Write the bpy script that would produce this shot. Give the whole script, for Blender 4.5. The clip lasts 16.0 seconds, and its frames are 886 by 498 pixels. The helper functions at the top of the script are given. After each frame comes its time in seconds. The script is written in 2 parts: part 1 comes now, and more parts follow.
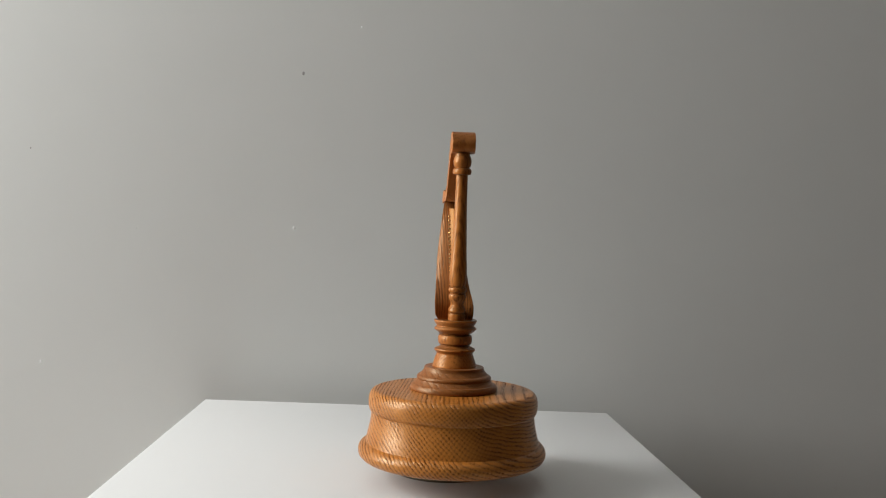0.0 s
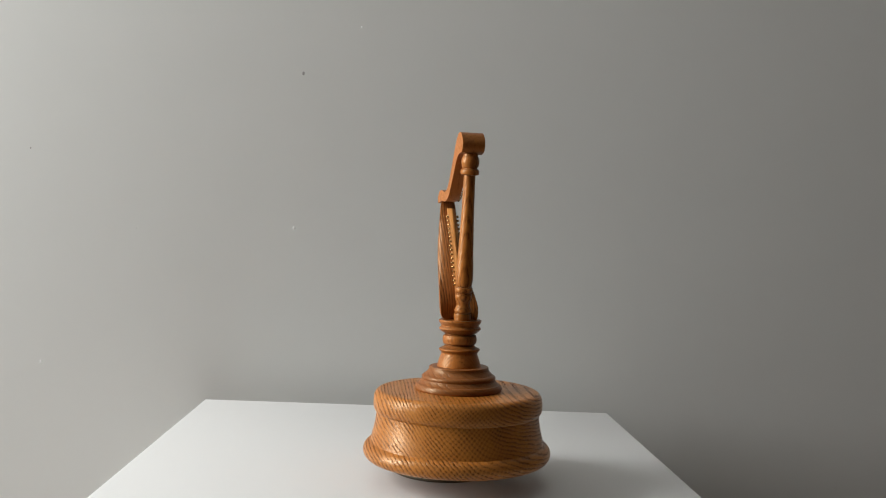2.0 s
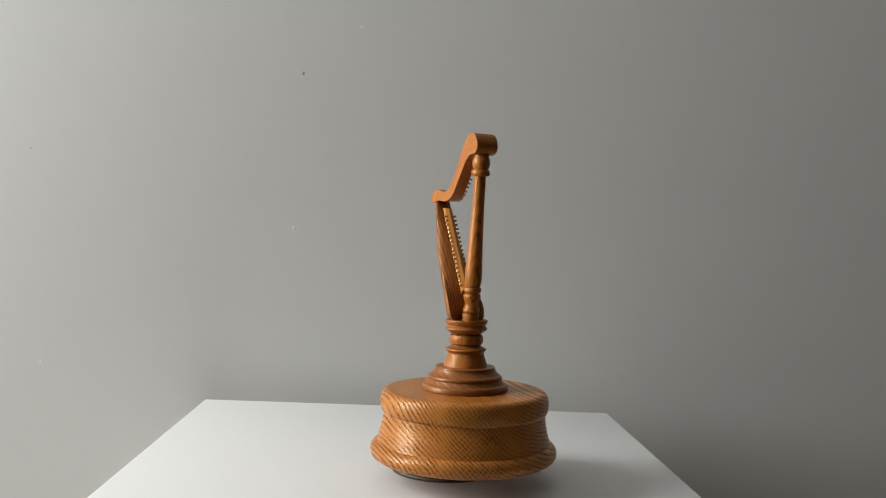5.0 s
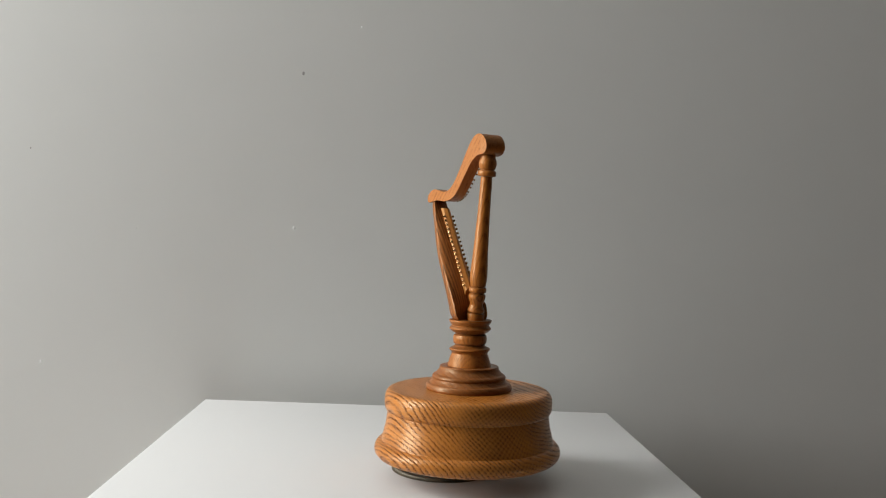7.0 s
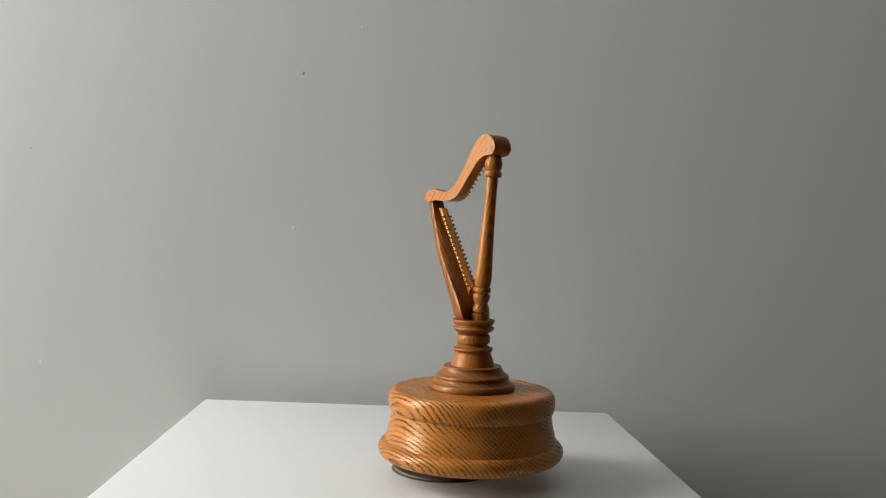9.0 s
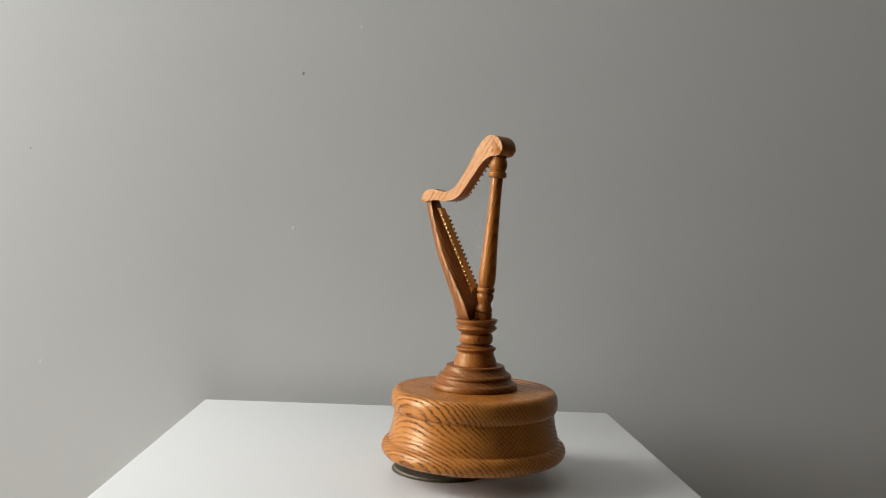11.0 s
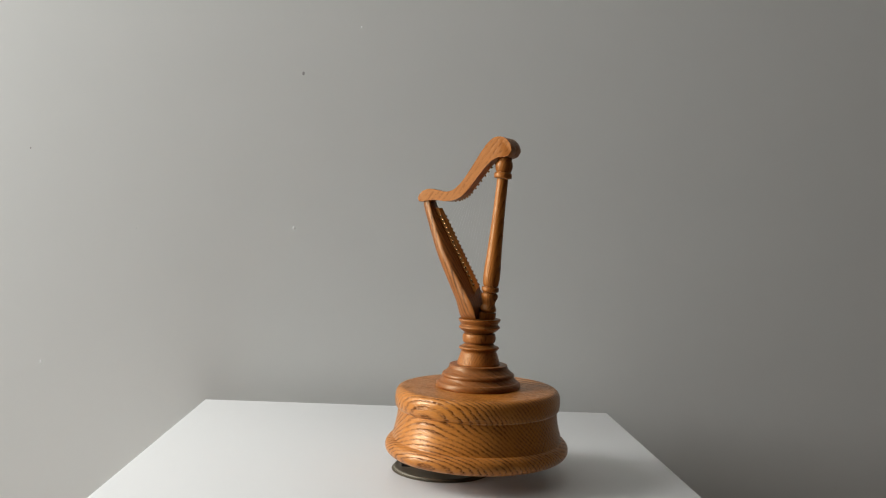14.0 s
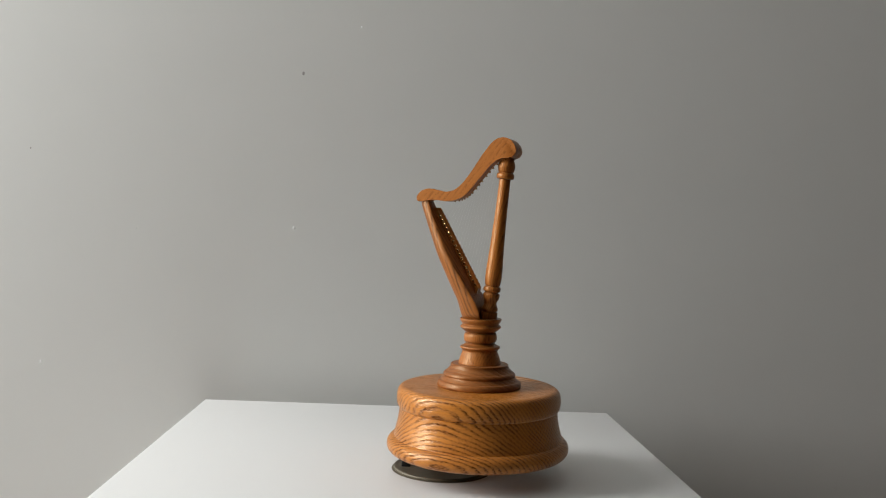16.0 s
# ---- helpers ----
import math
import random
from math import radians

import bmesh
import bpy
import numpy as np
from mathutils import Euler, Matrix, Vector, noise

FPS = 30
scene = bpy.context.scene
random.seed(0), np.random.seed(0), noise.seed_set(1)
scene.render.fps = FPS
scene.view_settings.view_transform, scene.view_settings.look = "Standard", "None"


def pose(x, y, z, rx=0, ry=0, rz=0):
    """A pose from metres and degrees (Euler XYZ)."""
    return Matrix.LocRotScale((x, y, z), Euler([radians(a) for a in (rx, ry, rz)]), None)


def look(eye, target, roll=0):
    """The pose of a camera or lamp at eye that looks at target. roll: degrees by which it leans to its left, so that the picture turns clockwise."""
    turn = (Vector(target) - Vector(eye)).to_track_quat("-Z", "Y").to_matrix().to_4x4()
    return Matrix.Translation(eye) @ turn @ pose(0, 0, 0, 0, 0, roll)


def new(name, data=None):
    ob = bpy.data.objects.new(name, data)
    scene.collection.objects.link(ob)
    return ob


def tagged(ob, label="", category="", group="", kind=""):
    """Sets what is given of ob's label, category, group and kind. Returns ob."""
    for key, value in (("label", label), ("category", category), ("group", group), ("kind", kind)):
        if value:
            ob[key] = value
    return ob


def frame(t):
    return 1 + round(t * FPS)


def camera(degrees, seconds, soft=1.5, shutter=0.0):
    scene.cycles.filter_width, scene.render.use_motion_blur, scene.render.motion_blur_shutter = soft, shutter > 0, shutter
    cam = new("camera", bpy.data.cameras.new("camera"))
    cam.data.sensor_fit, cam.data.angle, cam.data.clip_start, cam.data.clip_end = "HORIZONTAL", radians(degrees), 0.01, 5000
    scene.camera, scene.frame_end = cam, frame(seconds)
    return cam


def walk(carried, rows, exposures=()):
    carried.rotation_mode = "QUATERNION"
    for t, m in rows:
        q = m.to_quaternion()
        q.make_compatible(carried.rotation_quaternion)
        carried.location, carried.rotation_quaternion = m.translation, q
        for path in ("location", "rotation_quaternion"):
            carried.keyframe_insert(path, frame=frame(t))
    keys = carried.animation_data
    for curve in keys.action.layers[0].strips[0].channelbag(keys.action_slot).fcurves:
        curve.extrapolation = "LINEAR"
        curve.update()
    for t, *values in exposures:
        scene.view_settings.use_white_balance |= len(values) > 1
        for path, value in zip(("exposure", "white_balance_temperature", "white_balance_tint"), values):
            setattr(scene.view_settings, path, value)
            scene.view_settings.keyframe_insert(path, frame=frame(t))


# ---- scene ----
cam = camera(54.63, 16.0, soft=1.1)
TOP = 0.75                                   # height of the pedestal's top above the floor
EYE = (0.0, 0.0, TOP + 0.1506)
AIM = (0.0, math.cos(radians(0.9037)), EYE[2] - math.sin(radians(0.9037)))
walk(cam, [(0.0, look(EYE, AIM, 2.4875)), (16.0, look(EYE, AIM, 2.4875))])
# the room lies along the pedestal's back edge: x along the wall, y into the wall
ROOM = pose(-0.2007, 0.7416, 0, 0, 0, 2.583)

# ---- light ----
world = bpy.data.worlds.new("sky")
scene.world = world
world.use_nodes = True
wn = world.node_tree
sky = wn.nodes.new("ShaderNodeTexSky")
sky.sky_type, sky.sun_disc = "NISHITA", False
sky.sun_elevation, sky.sun_rotation = radians(63), radians(285)
wn.nodes["Background"].inputs["Strength"].default_value = 0.08
wn.links.new(sky.outputs[0], wn.nodes["Background"].inputs[0])
WIN_X, WIN_Y0, WIN_Y1, WIN_Z0, WIN_Z1 = -1.30, -0.68, -0.05, 0.75, 2.30
lamp = new("window_light", bpy.data.lights.new("window_light", "AREA"))
lamp.data.shape, lamp.data.size, lamp.data.size_y = "RECTANGLE", WIN_Y1 - WIN_Y0 - 0.1, WIN_Z1 - WIN_Z0 - 0.1
lamp.data.energy, lamp.data.color = 49.0, (0.965, 0.99, 0.985)
MID = (WIN_X + 0.02, (WIN_Y0 + WIN_Y1) / 2, (WIN_Z0 + WIN_Z1) / 2)
lamp.matrix_world = ROOM @ look(MID, (MID[0] + 1, MID[1], MID[2]))
# the sun comes steeply through the window and falls on the floor beside the pedestal
sun = new("sun", bpy.data.lights.new("sun", "SUN"))
sun.data.energy, sun.data.angle, sun.data.color = 3.0, radians(0.5), (1.0, 0.92, 0.82)
sun.matrix_world = ROOM @ look((-3.0, 0.0, 4.0), (-3.0 + math.cos(radians(63)), -0.10, 4.0 - math.sin(radians(63))))
scene.view_settings.exposure = 0.0


# ---- materials ----
def graph(name, rough=0.5, metal=0.0, coat=0.0):
    m = bpy.data.materials.new(name)
    m.use_nodes = True
    b = m.node_tree.nodes["Principled BSDF"]
    b.inputs["Roughness"].default_value, b.inputs["Metallic"].default_value = rough, metal
    b.inputs["Coat Weight"].default_value, b.inputs["Coat Roughness"].default_value = coat, 0.22
    return m, m.node_tree, b


def node(t, kind, **sets):
    n = t.nodes.new(kind)
    for key, value in sets.items():
        n.inputs[key.replace("_", " ")].default_value = value
    return n


def calc(t, op, a, b=None, c=None):
    n = t.nodes.new("ShaderNodeMath")
    n.operation = op
    for i, v in enumerate((a, b, c)):
        if v is None:
            continue
        if isinstance(v, (int, float)):
            n.inputs[i].default_value = v
        else:
            t.links.new(v, n.inputs[i])
    return n.outputs[0]


def ramp(t, fac, stops):
    n = t.nodes.new("ShaderNodeValToRGB")
    while len(n.color_ramp.elements) < len(stops):
        n.color_ramp.elements.new(0.5)
    for e, (p, c) in zip(n.color_ramp.elements, stops):
        e.position, e.color = p, (*c, 1)
    t.links.new(fac, n.inputs[0])
    return n.outputs[0]


def blend(t, fac, a, b, mode="MIX"):
    n = t.nodes.new("ShaderNodeMix")
    n.data_type, n.blend_type = "RGBA", mode
    for v, i in ((fac, 0), (a, 6), (b, 7)):
        if isinstance(v, (int, float)):
            n.inputs[i].default_value = v
        elif isinstance(v, tuple):
            n.inputs[i].default_value = (*v, 1)
        else:
            t.links.new(v, n.inputs[i])
    return n.outputs[2]


def bump(t, b, height, strength, distance):
    n = node(t, "ShaderNodeBump", Strength=strength, Distance=distance)
    t.links.new(height, n.inputs["Height"])
    t.links.new(n.outputs[0], b.inputs["Normal"])


def coords(t, turn=(0, 0, 0)):
    tc = t.nodes.new("ShaderNodeTexCoord")
    rot = t.nodes.new("ShaderNodeMapping")
    rot.inputs["Rotation"].default_value = [radians(a) for a in turn]
    t.links.new(tc.outputs["Object"], rot.inputs[0])
    return rot.outputs[0]


def noise_at(t, vec, scale, detail=2.0, rough=0.5):
    n = node(t, "ShaderNodeTexNoise", Scale=scale, Detail=detail, Roughness=rough)
    t.links.new(vec, n.inputs["Vector"])
    return n.outputs["Fac"]


def stretched(t, vec, scale):
    n = t.nodes.new("ShaderNodeMapping")
    n.inputs["Scale"].default_value = scale
    t.links.new(vec, n.inputs[0])
    return n.outputs[0]


def wood(name, pale, deep, pore, turn, ring=0.002, heart=(0.0, 0.03), pores=0.6, length=0.004, rough=0.4, coat=0.3, contrast=1.0, ends=0.5, fine=1150, rays=0.0, relief=0.35):
    """Wood with growth rings round an axis (the local x of turn), open pores along it and pale rays across the rings."""
    m, t, b = graph(name, rough, 0, coat)
    b.inputs["Specular IOR Level"].default_value = 0.5
    b.inputs["Specular Tint"].default_value = (1.0, 0.72, 0.38, 1)
    b.inputs["Coat Tint"].default_value = (1.0, 0.88, 0.68, 1)
    b.inputs["Coat Roughness"].default_value = 0.28
    p = coords(t, turn)
    sep = t.nodes.new("ShaderNodeSeparateXYZ")
    t.links.new(p, sep.inputs[0])
    v = calc(t, "SUBTRACT", sep.outputs[1], heart[0])
    w = calc(t, "SUBTRACT", sep.outputs[2], heart[1])
    r = calc(t, "SQRT", calc(t, "ADD", calc(t, "MULTIPLY", v, v), calc(t, "MULTIPLY", w, w)))
    # slow bends, uneven ring widths and ragged edges
    wob = noise_at(t, stretched(t, p, (8, 40, 40)), 1.0, 2.0)
    sway = noise_at(t, stretched(t, p, (6, 17, 17)), 1.0, 1.0)
    jag = noise_at(t, stretched(t, p, (60, 420, 420)), 1.0, 2.0)
    for n, amount in ((wob, 2.2), (sway, 4.0), (jag, 0.7)):
        r = calc(t, "ADD", r, calc(t, "MULTIPLY", calc(t, "SUBTRACT", n, 0.5), ring * amount))
    saw = calc(t, "FRACT", calc(t, "DIVIDE", r, ring))
    early = ramp(t, saw, [(0.0, (0.5, 0.5, 0.5)), (0.06, (1, 1, 1)), (0.26, (0.75, 0.75, 0.75)), (0.44, (0.08, 0.08, 0.08)), (0.80, (0, 0, 0)), (0.97, (0.25, 0.25, 0.25))])
    fade = noise_at(t, stretched(t, p, (30, 110, 110)), 1.0, 2.0)
    early = calc(t, "MULTIPLY", early, ramp(t, fade, [(0.32, (0.35, 0.35, 0.35)), (0.62, (1, 1, 1))]))
    fibre = noise_at(t, stretched(t, p, (70, 1000, 1000)), 1.0, 4.0, 0.65)
    cloud = noise_at(t, stretched(t, p, (18, 60, 60)), 1.0, 3.0)
    tone = calc(t, "ADD", calc(t, "MULTIPLY", early, 0.42 * contrast), calc(t, "ADD", calc(t, "MULTIPLY", calc(t, "SUBTRACT", fibre, 0.26), 0.75), calc(t, "MULTIPLY", cloud, 0.5)))
    col = ramp(t, calc(t, "SUBTRACT", tone, 0.14), [(0.12, pale), (0.85, deep)])
    dots = noise_at(t, stretched(t, p, (1 / length, fine, fine)), 1.0, 1.0)
    hole = ramp(t, dots, [(0.47, (0, 0, 0)), (0.56, (1, 1, 1))])
    hole = calc(t, "MULTIPLY", calc(t, "MULTIPLY", hole, calc(t, "ADD", calc(t, "MULTIPLY", early, 0.94), 0.06)), pores)
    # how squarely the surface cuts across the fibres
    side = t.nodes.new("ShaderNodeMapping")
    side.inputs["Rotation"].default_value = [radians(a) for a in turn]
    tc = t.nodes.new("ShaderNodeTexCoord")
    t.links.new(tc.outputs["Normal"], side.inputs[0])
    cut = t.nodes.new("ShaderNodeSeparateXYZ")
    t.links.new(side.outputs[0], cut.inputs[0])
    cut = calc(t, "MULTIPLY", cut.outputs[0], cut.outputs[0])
    if rays:
        # rays: thin pale sheets running out from the heart, seen on edge in the end grain
        turn_at = calc(t, "ADD", calc(t, "ARCTAN2", w, v), calc(t, "MULTIPLY", calc(t, "SUBTRACT", jag, 0.5), 0.012))
        band = calc(t, "FRACT", calc(t, "DIVIDE", turn_at, rays))
        ray = ramp(t, band, [(0.0, (1, 1, 1)), (0.22, (0.9, 0.9, 0.9)), (0.40, (0, 0, 0)), (0.85, (0, 0, 0)), (1.0, (1, 1, 1))])
        ray = calc(t, "MULTIPLY", ray, ramp(t, cut, [(0.6, (0.0, 0.0, 0.0)), (0.95, (0.75, 0.75, 0.75))]))
        hole = calc(t, "MULTIPLY", hole, calc(t, "SUBTRACT", 1.0, ray))
    col = blend(t, hole, col, pore)
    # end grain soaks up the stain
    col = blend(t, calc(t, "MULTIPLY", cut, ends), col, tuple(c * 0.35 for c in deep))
    if rays:
        col = blend(t, calc(t, "MULTIPLY", ray, 0.4), col, pale)
    t.links.new(col, b.inputs["Base Color"])
    t.links.new(calc(t, "ADD", calc(t, "MULTIPLY", fibre, 0.25), calc(t, "ADD", calc(t, "MULTIPLY", hole, 0.2), rough - 0.12)), b.inputs["Roughness"])
    # open pores take no shine
    full = calc(t, "SUBTRACT", 1.0, calc(t, "MINIMUM", calc(t, "MULTIPLY", hole, 1.2), 1.0))
    t.links.new(calc(t, "MULTIPLY", full, 0.5), b.inputs["Specular IOR Level"])
    t.links.new(calc(t, "MULTIPLY", full, coat), b.inputs["Coat Weight"])
    height = calc(t, "SUBTRACT", calc(t, "ADD", calc(t, "MULTIPLY", fibre, 0.3), calc(t, "MULTIPLY", cloud, 0.6)), calc(t, "ADD", hole, calc(t, "MULTIPLY", early, 0.55)))
    n = node(t, "ShaderNodeBump", Strength=relief, Distance=0.0003)
    t.links.new(height, n.inputs["Height"])
    t.links.new(n.outputs[0], b.inputs["Normal"])
    t.links.new(n.outputs[0], b.inputs["Coat Normal"])
    return m


def paint(name, colour, rough, mottle=0.03, grain=0.15):
    m, t, b = graph(name, rough)
    p = coords(t)
    big = noise_at(t, p, 3.0, 3.0)
    fine = noise_at(t, p, 900.0, 2.0)
    roll = noise_at(t, p, 160.0, 3.0)
    lo = tuple(c * (1 - mottle) for c in colour)
    hi = tuple(min(1, c * (1 + mottle)) for c in colour)
    patch = noise_at(t, p, 17.0, 4.0, 0.6)
    tone = calc(t, "ADD", calc(t, "MULTIPLY", big, 0.6), calc(t, "MULTIPLY", patch, 0.4))
    t.links.new(ramp(t, tone, [(0.3, lo), (0.7, hi)]), b.inputs["Base Color"])
    bump(t, b, calc(t, "ADD", calc(t, "MULTIPLY", fine, 0.4), roll), grain, 0.0006)
    return m


def metal(name, colour, rough, metallic=1.0):
    m, t, b = graph(name, rough, metallic)
    p = coords(t)
    n = noise_at(t, p, 220.0, 4.0)
    t.links.new(ramp(t, n, [(0.3, tuple(c * 0.7 for c in colour)), (0.7, colour)]), b.inputs["Base Color"])
    t.links.new(calc(t, "ADD", calc(t, "MULTIPLY", n, 0.25), rough - 0.1), b.inputs["Roughness"])
    return m


WALL = paint("wall_paint", (0.54, 0.532, 0.505), 0.55, 0.02, 0.07)
WHITE = paint("white_lacquer", (0.66, 0.648, 0.634), 0.42, 0.012, 0.05)
CEIL = paint("ceiling_paint", (0.66, 0.665, 0.655), 0.8)
# assumed dark tone for the walls out of view, keeps bounced light low
DARK_UNSEEN = paint("dark_unseen_paint", (0.075, 0.071, 0.066), 0.7)
SPECK = paint("paint_speck", (0.78, 0.78, 0.76), 0.5)
DENT = paint("dent_plaster", (0.30, 0.28, 0.265), 0.8)
FLOORWOOD = wood("floor_wood", (0.30, 0.19, 0.135), (0.19, 0.112, 0.075), (0.10, 0.05, 0.035), (0, 0, 0), 0.02, (0, 0.3), 0.3, 0.05)
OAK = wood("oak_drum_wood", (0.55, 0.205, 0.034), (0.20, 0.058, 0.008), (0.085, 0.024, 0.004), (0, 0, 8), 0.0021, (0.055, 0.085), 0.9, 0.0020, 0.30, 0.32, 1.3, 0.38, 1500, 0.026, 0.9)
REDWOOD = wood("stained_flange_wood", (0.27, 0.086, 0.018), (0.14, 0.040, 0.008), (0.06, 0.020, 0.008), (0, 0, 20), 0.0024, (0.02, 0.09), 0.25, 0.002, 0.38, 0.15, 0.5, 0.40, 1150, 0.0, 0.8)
POSTWOOD = wood("pedestal_wood", (0.42, 0.138, 0.026), (0.19, 0.056, 0.010), (0.08, 0.025, 0.008), (0, 90, 0), 0.0010, (0.004, 0.020), 0.6, 0.005, 0.36, 0.12, 0.3, 0.6, 1150, 0.0, 0.4)
HARPWOOD = wood("harp_wood", (0.45, 0.154, 0.029), (0.18, 0.052, 0.009), (0.09, 0.030, 0.010), (0, 85, 0), 0.0012, (0.004, 0.03), 0.6, 0.006, 0.36, 0.15, 0.9, 0.5, 1150, 0.0, 0.4)
BOXWOOD = wood("soundbox_wood", (0.34, 0.108, 0.020), (0.10, 0.028, 0.006), (0.07, 0.024, 0.007), (0, -64, 0), 0.0015, (0.09, 0.01), 0.6, 0.006, 0.40, 0.10, 1.1, 0.4, 1150, 0.0, 0.4)
NECKWOOD = wood("neck_wood", (0.42, 0.140, 0.028), (0.24, 0.070, 0.013), (0.12, 0.038, 0.012), (0, 51, 0), 0.0030, (0.05, 0.03), 0.55, 0.0020, 0.40, 0.08, 0.08, 0.45, 1100, 0.0, 0.2)
BOARDWOOD = wood("soundboard_wood", (0.56, 0.225, 0.050), (0.33, 0.115, 0.022), (0.14, 0.06, 0.02), (0, -60, 0), 0.002, (0.0, 0.05), 0.3, 0.006, 0.38, 0.08, 0.6)
OVALWOOD = wood("dark_oval_brown", (0.075, 0.032, 0.012), (0.04, 0.016, 0.007), (0.02, 0.01, 0.005), (0, 0, 0), 0.002, (0.0, 0.05), 0.3, 0.004, 0.5, 0.0)
BRASS = metal("brass", (0.62, 0.42, 0.18), 0.2)
BRONZE = metal("tarnished_steel", (0.15, 0.125, 0.085), 0.5, 0.35)
NEAR_BLACK = metal("near_black", (0.02, 0.018, 0.016), 0.5, 0.3)
NYLON, nt, nb = graph("nylon_string", 0.3)
nb.inputs["Base Color"].default_value = (0.75, 0.75, 0.73, 1)
nb.inputs["Transmission Weight"].default_value = 0.6


# ---- shape helpers ----
def part(name, bm, material, parent=None, label="", m=None, smooth=True):
    me = bpy.data.meshes.new(name)
    bmesh.ops.recalc_face_normals(bm, faces=bm.faces)
    bm.to_mesh(me)
    bm.free()
    me.materials.append(material)
    for f in me.polygons:
        f.use_smooth = smooth
    ob = new(name, me)
    if parent:
        ob.parent = parent
    if m is not None:
        ob.matrix_basis = m
    return tagged(ob, label)


def keep_edges(ob, degrees=38):
    for e in [ob.data]:
        bm = bmesh.new()
        bm.from_mesh(e)
        for ed in bm.edges:
            if len(ed.link_faces) == 2 and ed.calc_face_angle(0) > radians(degrees):
                ed.smooth = False
        bm.to_mesh(e)
        bm.free()
    return ob


def box(x0, x1, y0, y1, z0, z1, bevel=0.0, segments=2):
    bm = bmesh.new()
    bmesh.ops.create_cube(bm, size=1, matrix=Matrix.LocRotScale(((x0 + x1) / 2, (y0 + y1) / 2, (z0 + z1) / 2), None, (x1 - x0, y1 - y0, z1 - z0)))
    if bevel:
        bmesh.ops.bevel(bm, geom=bm.edges[:], offset=bevel, segments=segments, affect="EDGES", profile=0.5)
    return bm


def smooth_line(points, steps=4, closed=False):
    """Points along a Catmull-Rom line through the given ones."""
    n, out = len(points), []
    for i in range(n if closed else n - 1):
        q = [Vector(points[(i + k) % n] if closed else points[min(max(i + k, 0), n - 1)]) for k in (-1, 0, 1, 2)]
        for s in range(steps):
            u = s / steps
            out.append(0.5 * (2 * q[1] + (q[2] - q[0]) * u + (2 * q[0] - 5 * q[1] + 4 * q[2] - q[3]) * u * u + (3 * q[1] - q[0] - 3 * q[2] + q[3]) * u ** 3))
    if not closed:
        out.append(Vector(points[-1]))
    return out


def turned(profile, sides=96, steps=3):
    """A turned solid: (radius, height) in millimetres, both ends closed."""
    line = [(max(p[0], 0.05) / 1000, p[1] / 1000) for p in smooth_line(profile, steps)]
    bm = bmesh.new()
    loops = [[bm.verts.new((r * math.cos(2 * math.pi * k / sides), r * math.sin(2 * math.pi * k / sides), z)) for k in range(sides)] for r, z in line]
    for a, b in zip(loops, loops[1:]):
        for k in range(sides):
            bm.faces.new((a[k], a[(k + 1) % sides], b[(k + 1) % sides], b[k]))
    bm.faces.new(loops[0][::-1])
    bm.faces.new(loops[-1])
    return bm


def plate(outline, y0, y1, bevel=0.0):
    """A flat piece cut to an outline in x, z (millimetres), from y0 to y1."""
    bm = bmesh.new()
    front = [bm.verts.new((p[0] / 1000, y0 / 1000, p[1] / 1000)) for p in outline]
    back = [bm.verts.new((p[0] / 1000, y1 / 1000, p[1] / 1000)) for p in outline]
    n = len(outline)
    caps = [bm.faces.new(front), bm.faces.new(back[::-1])]
    for k in range(n):
        bm.faces.new((front[k], back[k], back[(k + 1) % n], front[(k + 1) % n]))
    if bevel:
        rim = [e for f in caps for e in f.edges]
        bmesh.ops.bevel(bm, geom=rim, offset=bevel / 1000, segments=2, affect="EDGES", profile=0.5)
    return bm


def rod(a, b, radius, sides=8, head=None):
    """A round rod from a to b (metres); head: a domed end of that radius at b."""
    a, b = Vector(a), Vector(b)
    bm = bmesh.new()
    m = Matrix.Translation((a + b) / 2) @ (b - a).to_track_quat("Z", "Y").to_matrix().to_4x4()
    bmesh.ops.create_cone(bm, cap_ends=True, segments=sides, radius1=radius, radius2=radius, depth=(b - a).length, matrix=m)
    if head:
        bmesh.ops.create_uvsphere(bm, u_segments=10, v_segments=6, radius=head, matrix=Matrix.Translation(b) @ Matrix.Diagonal((1, 0.75, 1, 1)))
    return bm


# ---- the room ----
def structure(name, bm, material, label, category):
    ob = part(name, bm, material, None, label, ROOM, smooth=False)
    return tagged(ob, category=category, kind="structure")


X0, X1, Y0, Y1, H = WIN_X, 4.2, -5.5, 0.034, 2.6
structure("floor", box(X0 - 0.2, X1 + 0.2, Y0 - 0.2, Y1 + 0.2, -0.1, 0), FLOORWOOD, "warm brown wooden floor", "floor")
structure("ceiling", box(X0 - 0.2, X1 + 0.2, Y0 - 0.2, Y1 + 0.2, H, H + 0.1), CEIL, "plain white painted ceiling", "ceiling")
structure("wall_back", box(X0 - 0.2, X1 + 0.2, Y1, Y1 + 0.15, 0, H), WALL, "smooth pale grey painted wall with small specks", "wall")
# unseen walls, added dark so that little fill comes from the camera's side
structure("wall_front", box(X0 - 0.2, X1 + 0.2, Y0 - 0.15, Y0, 0, H), DARK_UNSEEN, "unseen wall, kept dark to hold back fill light", "wall")
structure("wall_right", box(X1, X1 + 0.15, Y0, Y1, 0, H), DARK_UNSEEN, "unseen wall, kept dark to hold back fill light", "wall")


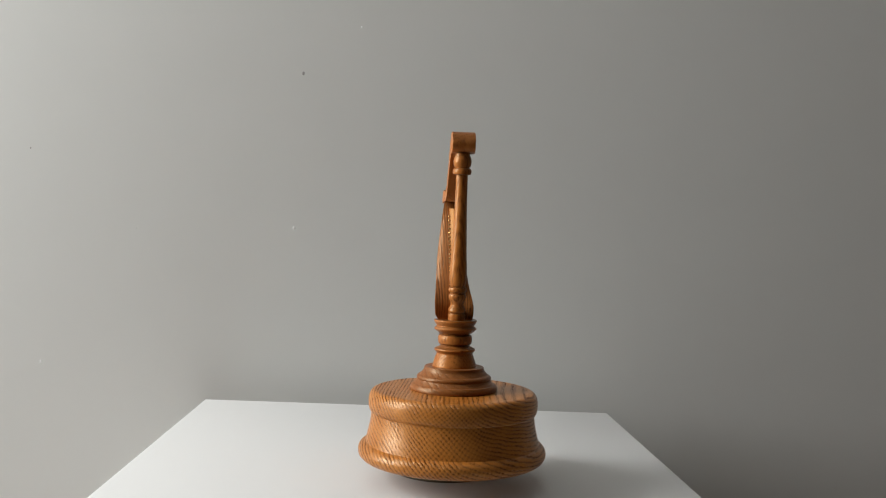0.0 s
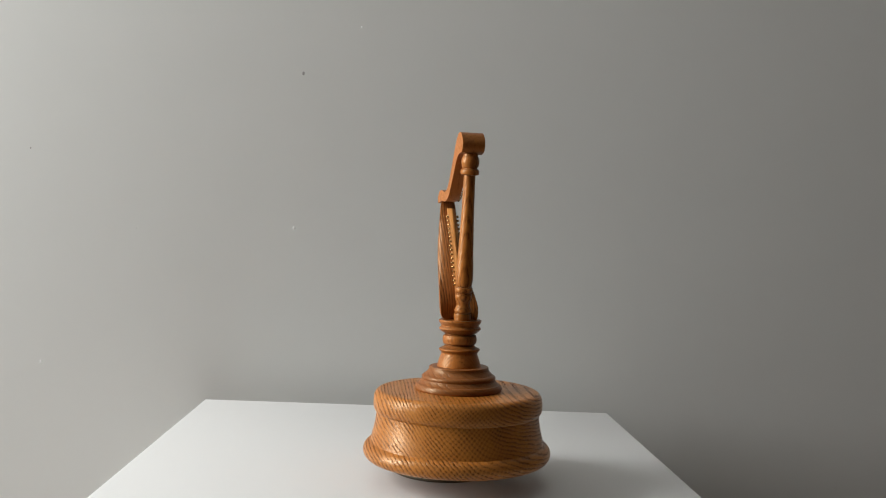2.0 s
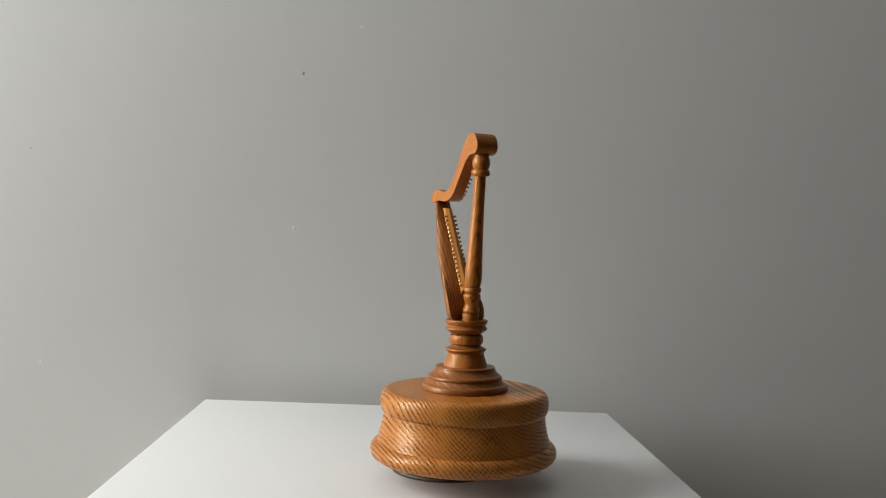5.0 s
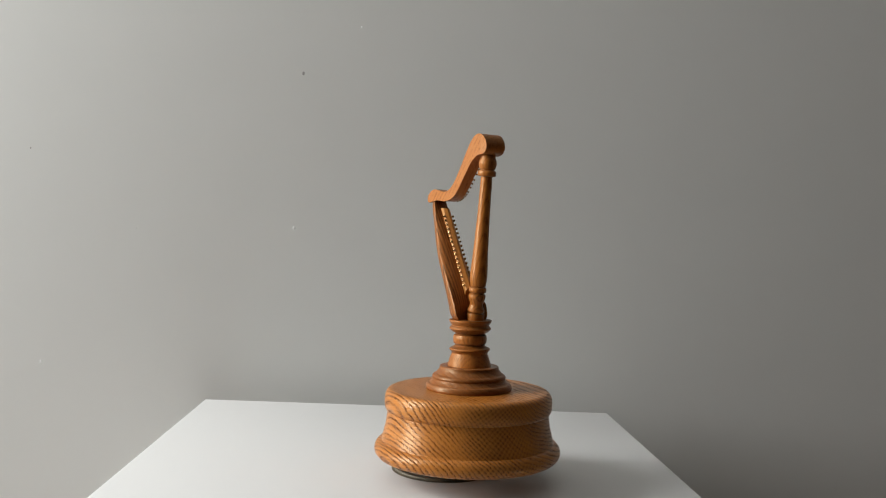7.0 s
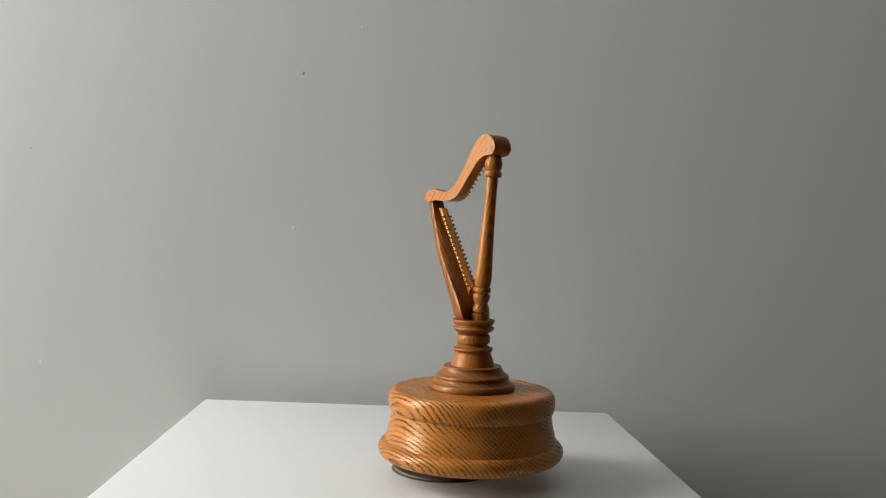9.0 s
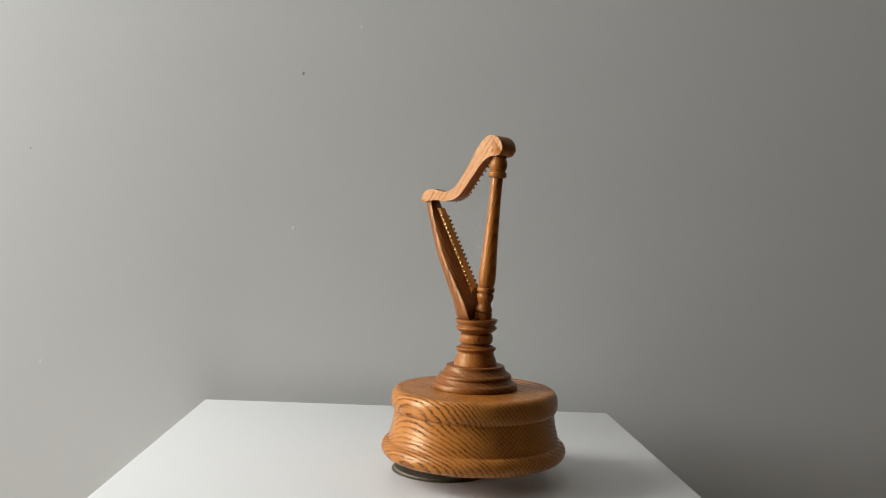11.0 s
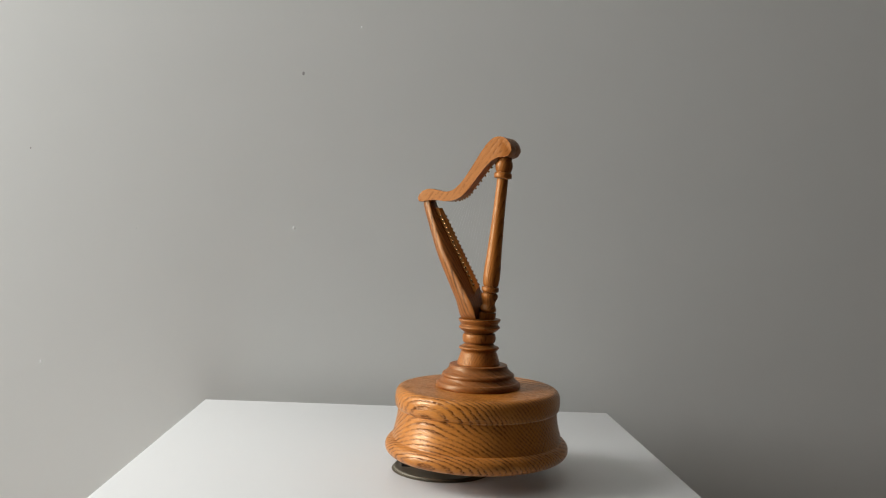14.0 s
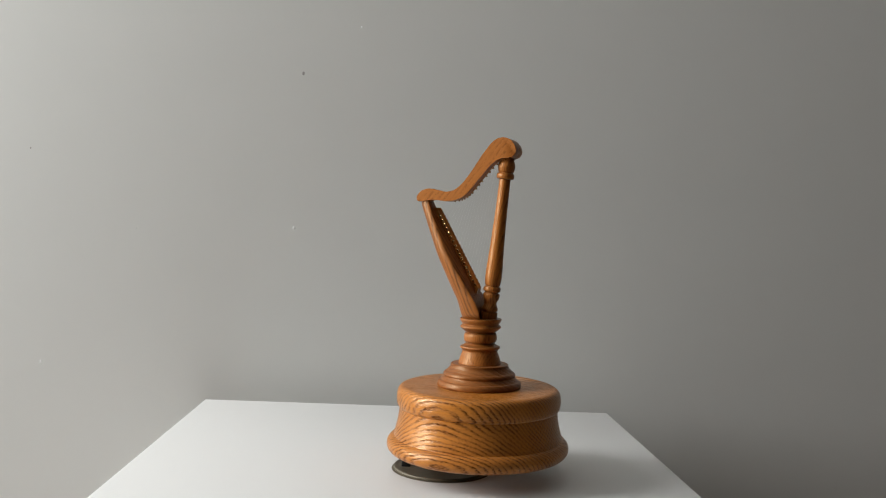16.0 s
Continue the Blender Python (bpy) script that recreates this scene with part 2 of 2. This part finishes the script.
def window_wall():
    bm = bmesh.new()
    for y0, y1, z0, z1 in ((Y0, WIN_Y0, 0, H), (WIN_Y1, Y1, 0, H), (WIN_Y0, WIN_Y1, 0, WIN_Z0), (WIN_Y0, WIN_Y1, WIN_Z1, H)):
        c = Matrix.LocRotScale((X0 - 0.075, (y0 + y1) / 2, (z0 + z1) / 2), None, (0.15, y1 - y0, z1 - z0))
        bmesh.ops.create_cube(bm, size=1, matrix=c)
    structure("wall_left", bm, DARK_UNSEEN, "unseen wall with a window opening, kept dark to hold back fill light", "wall")


window_wall()


def wall_mark(x, z, r, material, flat, name, label):
    bm = bmesh.new()
    bmesh.ops.create_icosphere(bm, subdivisions=2, radius=r)
    for v in bm.verts:
        v.co *= 1 + 0.25 * noise.noise(v.co * 900 + Vector((x * 50, z * 50, 0)))
        v.co.y *= flat
        v.co.z *= 1.35
    ob = part(name, bm, material, None, label, ROOM @ pose(x, Y1, z))
    return tagged(ob, category="wall mark", group="specks on the wall")


def on_wall(x, z):
    """Room coordinates of the place on the back wall seen from the eye along (x, 0.742, z)."""
    eye, p = (ROOM.inverted() @ Vector(q) for q in (EYE, (x, 0.742, EYE[2] + z)))
    s = (Y1 - eye.y) / (0.006 - eye.y)
    return eye.x + s * (p.x - eye.x), EYE[2] + s * z


# ---- the pedestal ----
def pedestal():
    top = new("pedestal")
    top.matrix_basis = ROOM
    tagged(top, "white lacquered square pedestal standing against the grey wall", "pedestal")
    w = 0.3527
    part("top_board", box(0, w, -0.36, 0, TOP - 0.018, TOP, 0.0016, 3), WHITE, top)
    part("side_panel", box(0.001, 0.018, -0.358, -0.001, 0.0, TOP - 0.018, 0.001), WHITE, top)
    part("side_panel", box(w - 0.018, w - 0.001, -0.358, -0.001, 0.0, TOP - 0.018, 0.001), WHITE, top)
    part("front_panel", box(0.018, w - 0.018, -0.358, -0.340, 0.0, TOP - 0.018, 0.001), WHITE, top)
    part("back_panel", box(0.018, w - 0.018, -0.012, -0.001, 0.0, TOP - 0.018, 0.001), WHITE, top)


pedestal()

# ---- the turning foot ----
FOOT = (0.0048, 0.5515)


def turntable_foot():
    foot = new("turntable_foot")
    foot.matrix_basis = pose(FOOT[0], FOOT[1], TOP)
    tagged(foot, "round tarnished metal foot plate lying on the white pedestal", "music box foot")
    keep_edges(part("disc", turned([(0, 0), (29.6, 0), (30.3, 0.2), (30.6, 0.9), (30.5, 1.7), (29.8, 2.0), (28.6, 1.9), (27.6, 1.5), (0, 1.5)], 72, 2), BRONZE, foot))
    part("spindle", turned([(0, 1.5), (6, 1.5), (6, 3.0), (4.0, 3.4), (4.0, 12.8), (0, 12.8)], 24, 1), BRONZE, foot)
    # small near-black block on the disc, below the drum's left edge
    part("dark_block", box(-0.0255, -0.0195, -0.0040, 0.0020, 0.0014, 0.0052, 0.0006), NEAR_BLACK, foot, "small near-black block")
    return foot


turntable_foot()


# ---- the music box ----
def soundbox_mesh():
    # height, front x, back x, half width towards -y and towards +y, set-back of the front edges
    rows = [(160.6, -35.6, -42.9, 6.0, 2.6, 0.6), (156, -33.6, -41.8, 6.9, 3.2, 1.0), (143, -26.0, -36.7, 8.7, 4.0, 2.6), (126, -16.0, -29.8, 11.0, 6.0, 3.8), (108, -5.8, -20.8, 12.3, 8.3, 2.0),
            (98.5, -1.4, -15.7, 13.1, 10.2, -0.4), (94, 0.0, -14.0, 13.2, 10.9, -1.6), (89, 0.2, -12.5, 12.8, 10.6, -3.0), (86, 0.0, -11.6, 10.6, 9.8, -3.2)]
    bm = bmesh.new()
    loops = []
    for z, xf, xb, near, far, back in fine_rows(rows):
        ring = []
        for side, w in ((1, far), (-1, near)):
            xe = xf - back
            half = [(xf, side * 0.30 * w), (xf - 0.45 * back, side * 0.72 * w), (xe, side * 0.985 * w), (xe - 0.5, side * w)]
            for k in range(1, 8):
                t = math.pi / 2 * k / 8
                half.append((xe - 0.5 - (xe - 0.5 - xb) * math.sin(t), side * w * math.cos(t) ** 0.75))
            ring += half if side > 0 else [(xb, 0)] + half[::-1]
        loops.append([bm.verts.new((x / 1000, y / 1000, z / 1000)) for x, y in ring])
    n = len(loops[0])
    for p, q in zip(loops, loops[1:]):
        for k in range(n):
            bm.faces.new((p[k], p[(k + 1) % n], q[(k + 1) % n], q[k]))
    bm.faces.new(loops[0])
    bm.faces.new(loops[-1][::-1])
    return bm


def rib_mesh(d, n):
    """A rib with sloping shoulders along the soundbox: depth below the ridge and side offset, in millimetres."""
    section = [(0.0, -0.6), (0.0, 0.2), (-0.35, 0.8), (-1.4, 2.2), (-2.0, 2.4), (-6.6, 2.4), (-6.6, -3.0), (-1.9, -3.0), (-1.3, -2.7), (-0.35, -1.2)]
    length = (BOARD_LOW - BOARD_TOP).length
    bm = bmesh.new()
    ends = []
    for start in (True, False):
        ring = []
        for a, y in section:
            p = BOARD_TOP + d * (0.583 * a if start else length - 0.85 * a) + n * a
            ring.append(bm.verts.new((p.x / 1000, y / 1000, p.y / 1000)))
        ends.append(ring)
    k = len(section)
    for i in range(k):
        bm.faces.new((ends[0][i], ends[0][(i + 1) % k], ends[1][(i + 1) % k], ends[1][i]))
    bm.faces.new(ends[0][::-1])
    bm.faces.new(ends[1])
    return bm


def fine_rows(rows, steps=4):
    out = []
    for i in range(len(rows) - 1):
        q = [np.array(rows[min(max(i + k, 0), len(rows) - 1)], float) for k in (-1, 0, 1, 2)]
        for s in range(steps):
            u = s / steps
            out.append(0.5 * (2 * q[1] + (q[2] - q[0]) * u + (2 * q[0] - 5 * q[1] + 4 * q[2] - q[3]) * u * u + (3 * q[1] - q[0] - 3 * q[2] + q[3]) * u ** 3))
    out.append(np.array(rows[-1], float))
    return out


NECK_TOP = [(-44.2, 161.9), (-42.0, 165.9), (-36.0, 168.0), (-30.0, 167.1), (-23.5, 166.1), (-16.5, 168.4), (-9.0, 176.3), (2.0, 192.2), (8.0, 198.6), (13.3, 200.3), (18.4, 198.5)]
NECK_LOW = [(21.7, 194.0), (21.3, 189.9), (18.2, 187.7), (12.4, 187.2), (6.4, 183.6), (-2.0, 174.0), (-9.5, 165.2), (-16.0, 161.3), (-23.5, 160.0), (-32.0, 160.9), (-38.5, 160.0), (-43.0, 159.7)]
BOARD_TOP, BOARD_LOW = Vector((-29.7, 155.9)), Vector((-0.8, 106.3))


def music_box():
    thing = new("harp_music_box")
    tagged(thing, "small varnished wooden harp on a round oak music box drum", "music box")
    drum = [(0, 0), (20, 0), (46, 0), (49.5, 0.1), (53, 0.5), (55.6, 1.6), (57.3, 3.6), (57.8, 6.0), (57.2, 8.4), (55.6, 10.3), (53.9, 11.1), (53.5, 11.3), (53.3, 11.8), (52.5, 15.5), (51.3, 20.5), (50.5, 25.5), (50.2, 28.9),
            (50.2, 29.4), (50.5, 29.7), (51.5, 30.7), (52.1, 33.3), (52.1, 37.2), (51.4, 40.2), (49.9, 42.1), (48.0, 42.85), (46, 42.9), (40, 42.9), (20, 42.9), (0, 42.9)]
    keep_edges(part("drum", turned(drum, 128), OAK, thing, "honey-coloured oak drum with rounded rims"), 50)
    flange = [(0, 42.7), (24, 42.7), (26.3, 42.8), (26.8, 44.0), (26.5, 45.6), (25.7, 46.7), (25.0, 46.9), (24.4, 47.3), (23.4, 48.4), (22.8, 49.3), (22.7, 49.6), (23.0, 50.5), (22.6, 51.6),
              (21.7, 52.3), (21.2, 52.5), (20.3, 53.3), (19.1, 54.6), (18.5, 55.9), (18.4, 56.8), (18.0, 57.2), (16, 57.3), (0, 57.3)]
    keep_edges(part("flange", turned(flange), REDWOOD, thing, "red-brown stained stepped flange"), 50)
    post = [(0, 57), (11, 57.1), (13.3, 57.2), (13.4, 58.2), (12.6, 61.2), (11.6, 64.0), (11.2, 65.0), (11.3, 65.8), (11.9, 66.6), (12.5, 67.2), (12.7, 67.8), (12.4, 68.4), (11.2, 68.9), (10.0, 69.5), (9.3, 70.2), (8.8, 70.4),
            (8.8, 70.8), (9.6, 71.0), (10.2, 71.8), (10.5, 73.4), (10.5, 74.8), (10.2, 76.2), (9.7, 76.8), (8.8, 77.0), (8.8, 77.4), (9.7, 77.7), (10.8, 78.4), (12.2, 79.5), (13.0, 80.5), (12.8, 81.2), (12.1, 81.9), (11.6, 82.3),
            (11.8, 82.9), (12.6, 84.0), (13.2, 85.2), (13.2, 85.7), (12.9, 86.1), (10, 86.2), (0, 86.2)]
    keep_edges(part("turned_post", turned(post, 72), POSTWOOD, thing, "turned brown post with rings and grooves"), 50)
    column = [(0, 86), (4.6, 86), (5.2, 86.6), (5.3, 90.1), (4.9, 90.5), (4.4, 90.7), (4.4, 91.1), (5.0, 91.4), (5.2, 92.6), (4.6, 94.2), (4.0, 95.8), (4.3, 97.6), (5.0, 99.4), (5.3, 101), (5.0, 102.4), (4.3, 102.7), (4.3, 103.2),
              (5.3, 104.0), (5.5, 105.2), (5.2, 106.5), (4.3, 106.8), (4.3, 107.2), (4.7, 107.7), (5.1, 110), (5.3, 113), (5.2, 118), (4.7, 127), (4.15, 142), (3.7, 158), (3.55, 174.4), (3.7, 174.9), (5.2, 175.2), (5.6, 176.3), (5.6, 177.6), (5.1, 178.6),
              (4.5, 178.9), (4.5, 179.3), (4.9, 179.8), (5.3, 181.4), (5.5, 182.9), (5.2, 184.8), (4.5, 186.6), (4.2, 188.2), (0, 188.2)]
    lean = Matrix.Translation((0.0052, 0, 0.087)) @ pose(0, 0, 0, 0, math.degrees(math.atan(0.0925)), 0) @ Matrix.Translation((0, 0, -0.087))
    keep_edges(part("column", turned(column, 48), HARPWOOD, thing, "turned golden-brown harp column", lean), 50)
    keep_edges(part("soundbox", soundbox_mesh(), BOXWOOD, thing, "dark-striped tapered soundbox"), 45)
    outline = smooth_line(NECK_TOP + NECK_LOW, 5, closed=True)
    neck_bm = plate(outline, -6.9, 0.7, 0.35)
    head = bpy.data.meshes.new("head")
    block = plate(smooth_line(NECK_TOP[8:] + NECK_LOW[:4] + [(8.6, 189.5), (7.0, 194.5)], 5, closed=True), 0.4, 6.9, 0.35)
    block.to_mesh(head)
    block.free()
    neck_bm.from_mesh(head)
    bpy.data.meshes.remove(head)
    neck = keep_edges(part("neck", neck_bm, NECKWOOD, thing, "reddish S-curved harp neck"), 30)
    # flat dark oval on top of the neck's tail
    dark_oval = bmesh.new()
    bmesh.ops.create_uvsphere(dark_oval, u_segments=16, v_segments=8, radius=1, matrix=Matrix.LocRotScale((-0.0348, -0.0036, 0.16775), None, (0.0026, 0.0019, 0.00035)))
    part("dark_oval", dark_oval, OVALWOOD, neck, "flat dark oval on the neck")
    d = (BOARD_LOW - BOARD_TOP).normalized()
    n = Vector((-d.y, d.x))
    rib = keep_edges(part("string_rib", rib_mesh(d, n), BOARDWOOD, thing, "pale golden string rib with brass pins"), 30)
    low = smooth_line(NECK_LOW[3:9], 12)
    count = 17
    for k in range(count):
        u = k / (count - 1)
        c = (BOARD_TOP + d * (5.2 + 50.0 * u) - n * 1.6) / 1000
        for y0, y1 in ((-0.0025, -0.0036), (0.0018, 0.0033)):
            part("pin", rod((c.x, y0, c.y), (c.x, y1, c.y), 0.0005, 8, 0.00088), BRASS, rib)
        p = low[int(2 + (len(low) - 8) * (1 - u))] / 1000
        part("tuning_pin", rod((p.x - 0.0003, 0.0003, p.y + 0.0007), (p.x + 0.0002, 0.0016, p.y + 0.0001), 0.0004, 6, 0.0007), BRASS, neck)
        part("string", rod((c.x, 0.0030, c.y), (p.x, 0.0016, p.y), 0.00003, 5), NYLON, thing, "thin clear nylon string")
    return thing


box_thing = music_box()

for x, z, r, mat, flat in ((-0.079, 0.179, 0.0008, SPECK, 0.4), (-0.131, 0.001, 0.0011, SPECK, 0.4), (-0.344, -0.124, 0.0010, SPECK, 0.4)):
    wall_mark(*on_wall(x, z), r, mat, flat, "paint_speck", "small white paint speck on the grey wall")
wall_mark(*on_wall(-0.128, 0.136), 0.0013, DENT, 0.15, "wall_dent", "small dark dent in the grey wall")
wall_mark(*on_wall(-0.359, 0.060), 0.0007, DENT, 0.15, "wall_dent", "tiny brown dent in the grey wall")

for x, z, r in ((-0.266, -0.0046, 0.0011), (-0.157, -0.069, 0.0008)):
    wall_mark(*on_wall(x, z), r, WALL, 0.08, "paint_bump", "faint bump in the grey wall paint")


# ---- what moves ----
def motions():
    tilt = pose(0, 0, 0, 0, 0, 50.48) @ pose(0, 0, 0, 0, -0.936, 0) @ pose(0, 0, 0, 0, 0, -50.48)
    off = (0.023 * math.cos(radians(10.6)), 0.023 * math.sin(radians(10.6)), 0.0129)
    rows = []
    for k in range(33):
        t = k * 0.5
        rows.append((t, pose(FOOT[0], FOOT[1], TOP, 0, 0, -85.4 + 3.96 * t) @ Matrix.Translation(off) @ tilt))
    walk(box_thing, rows)


motions()
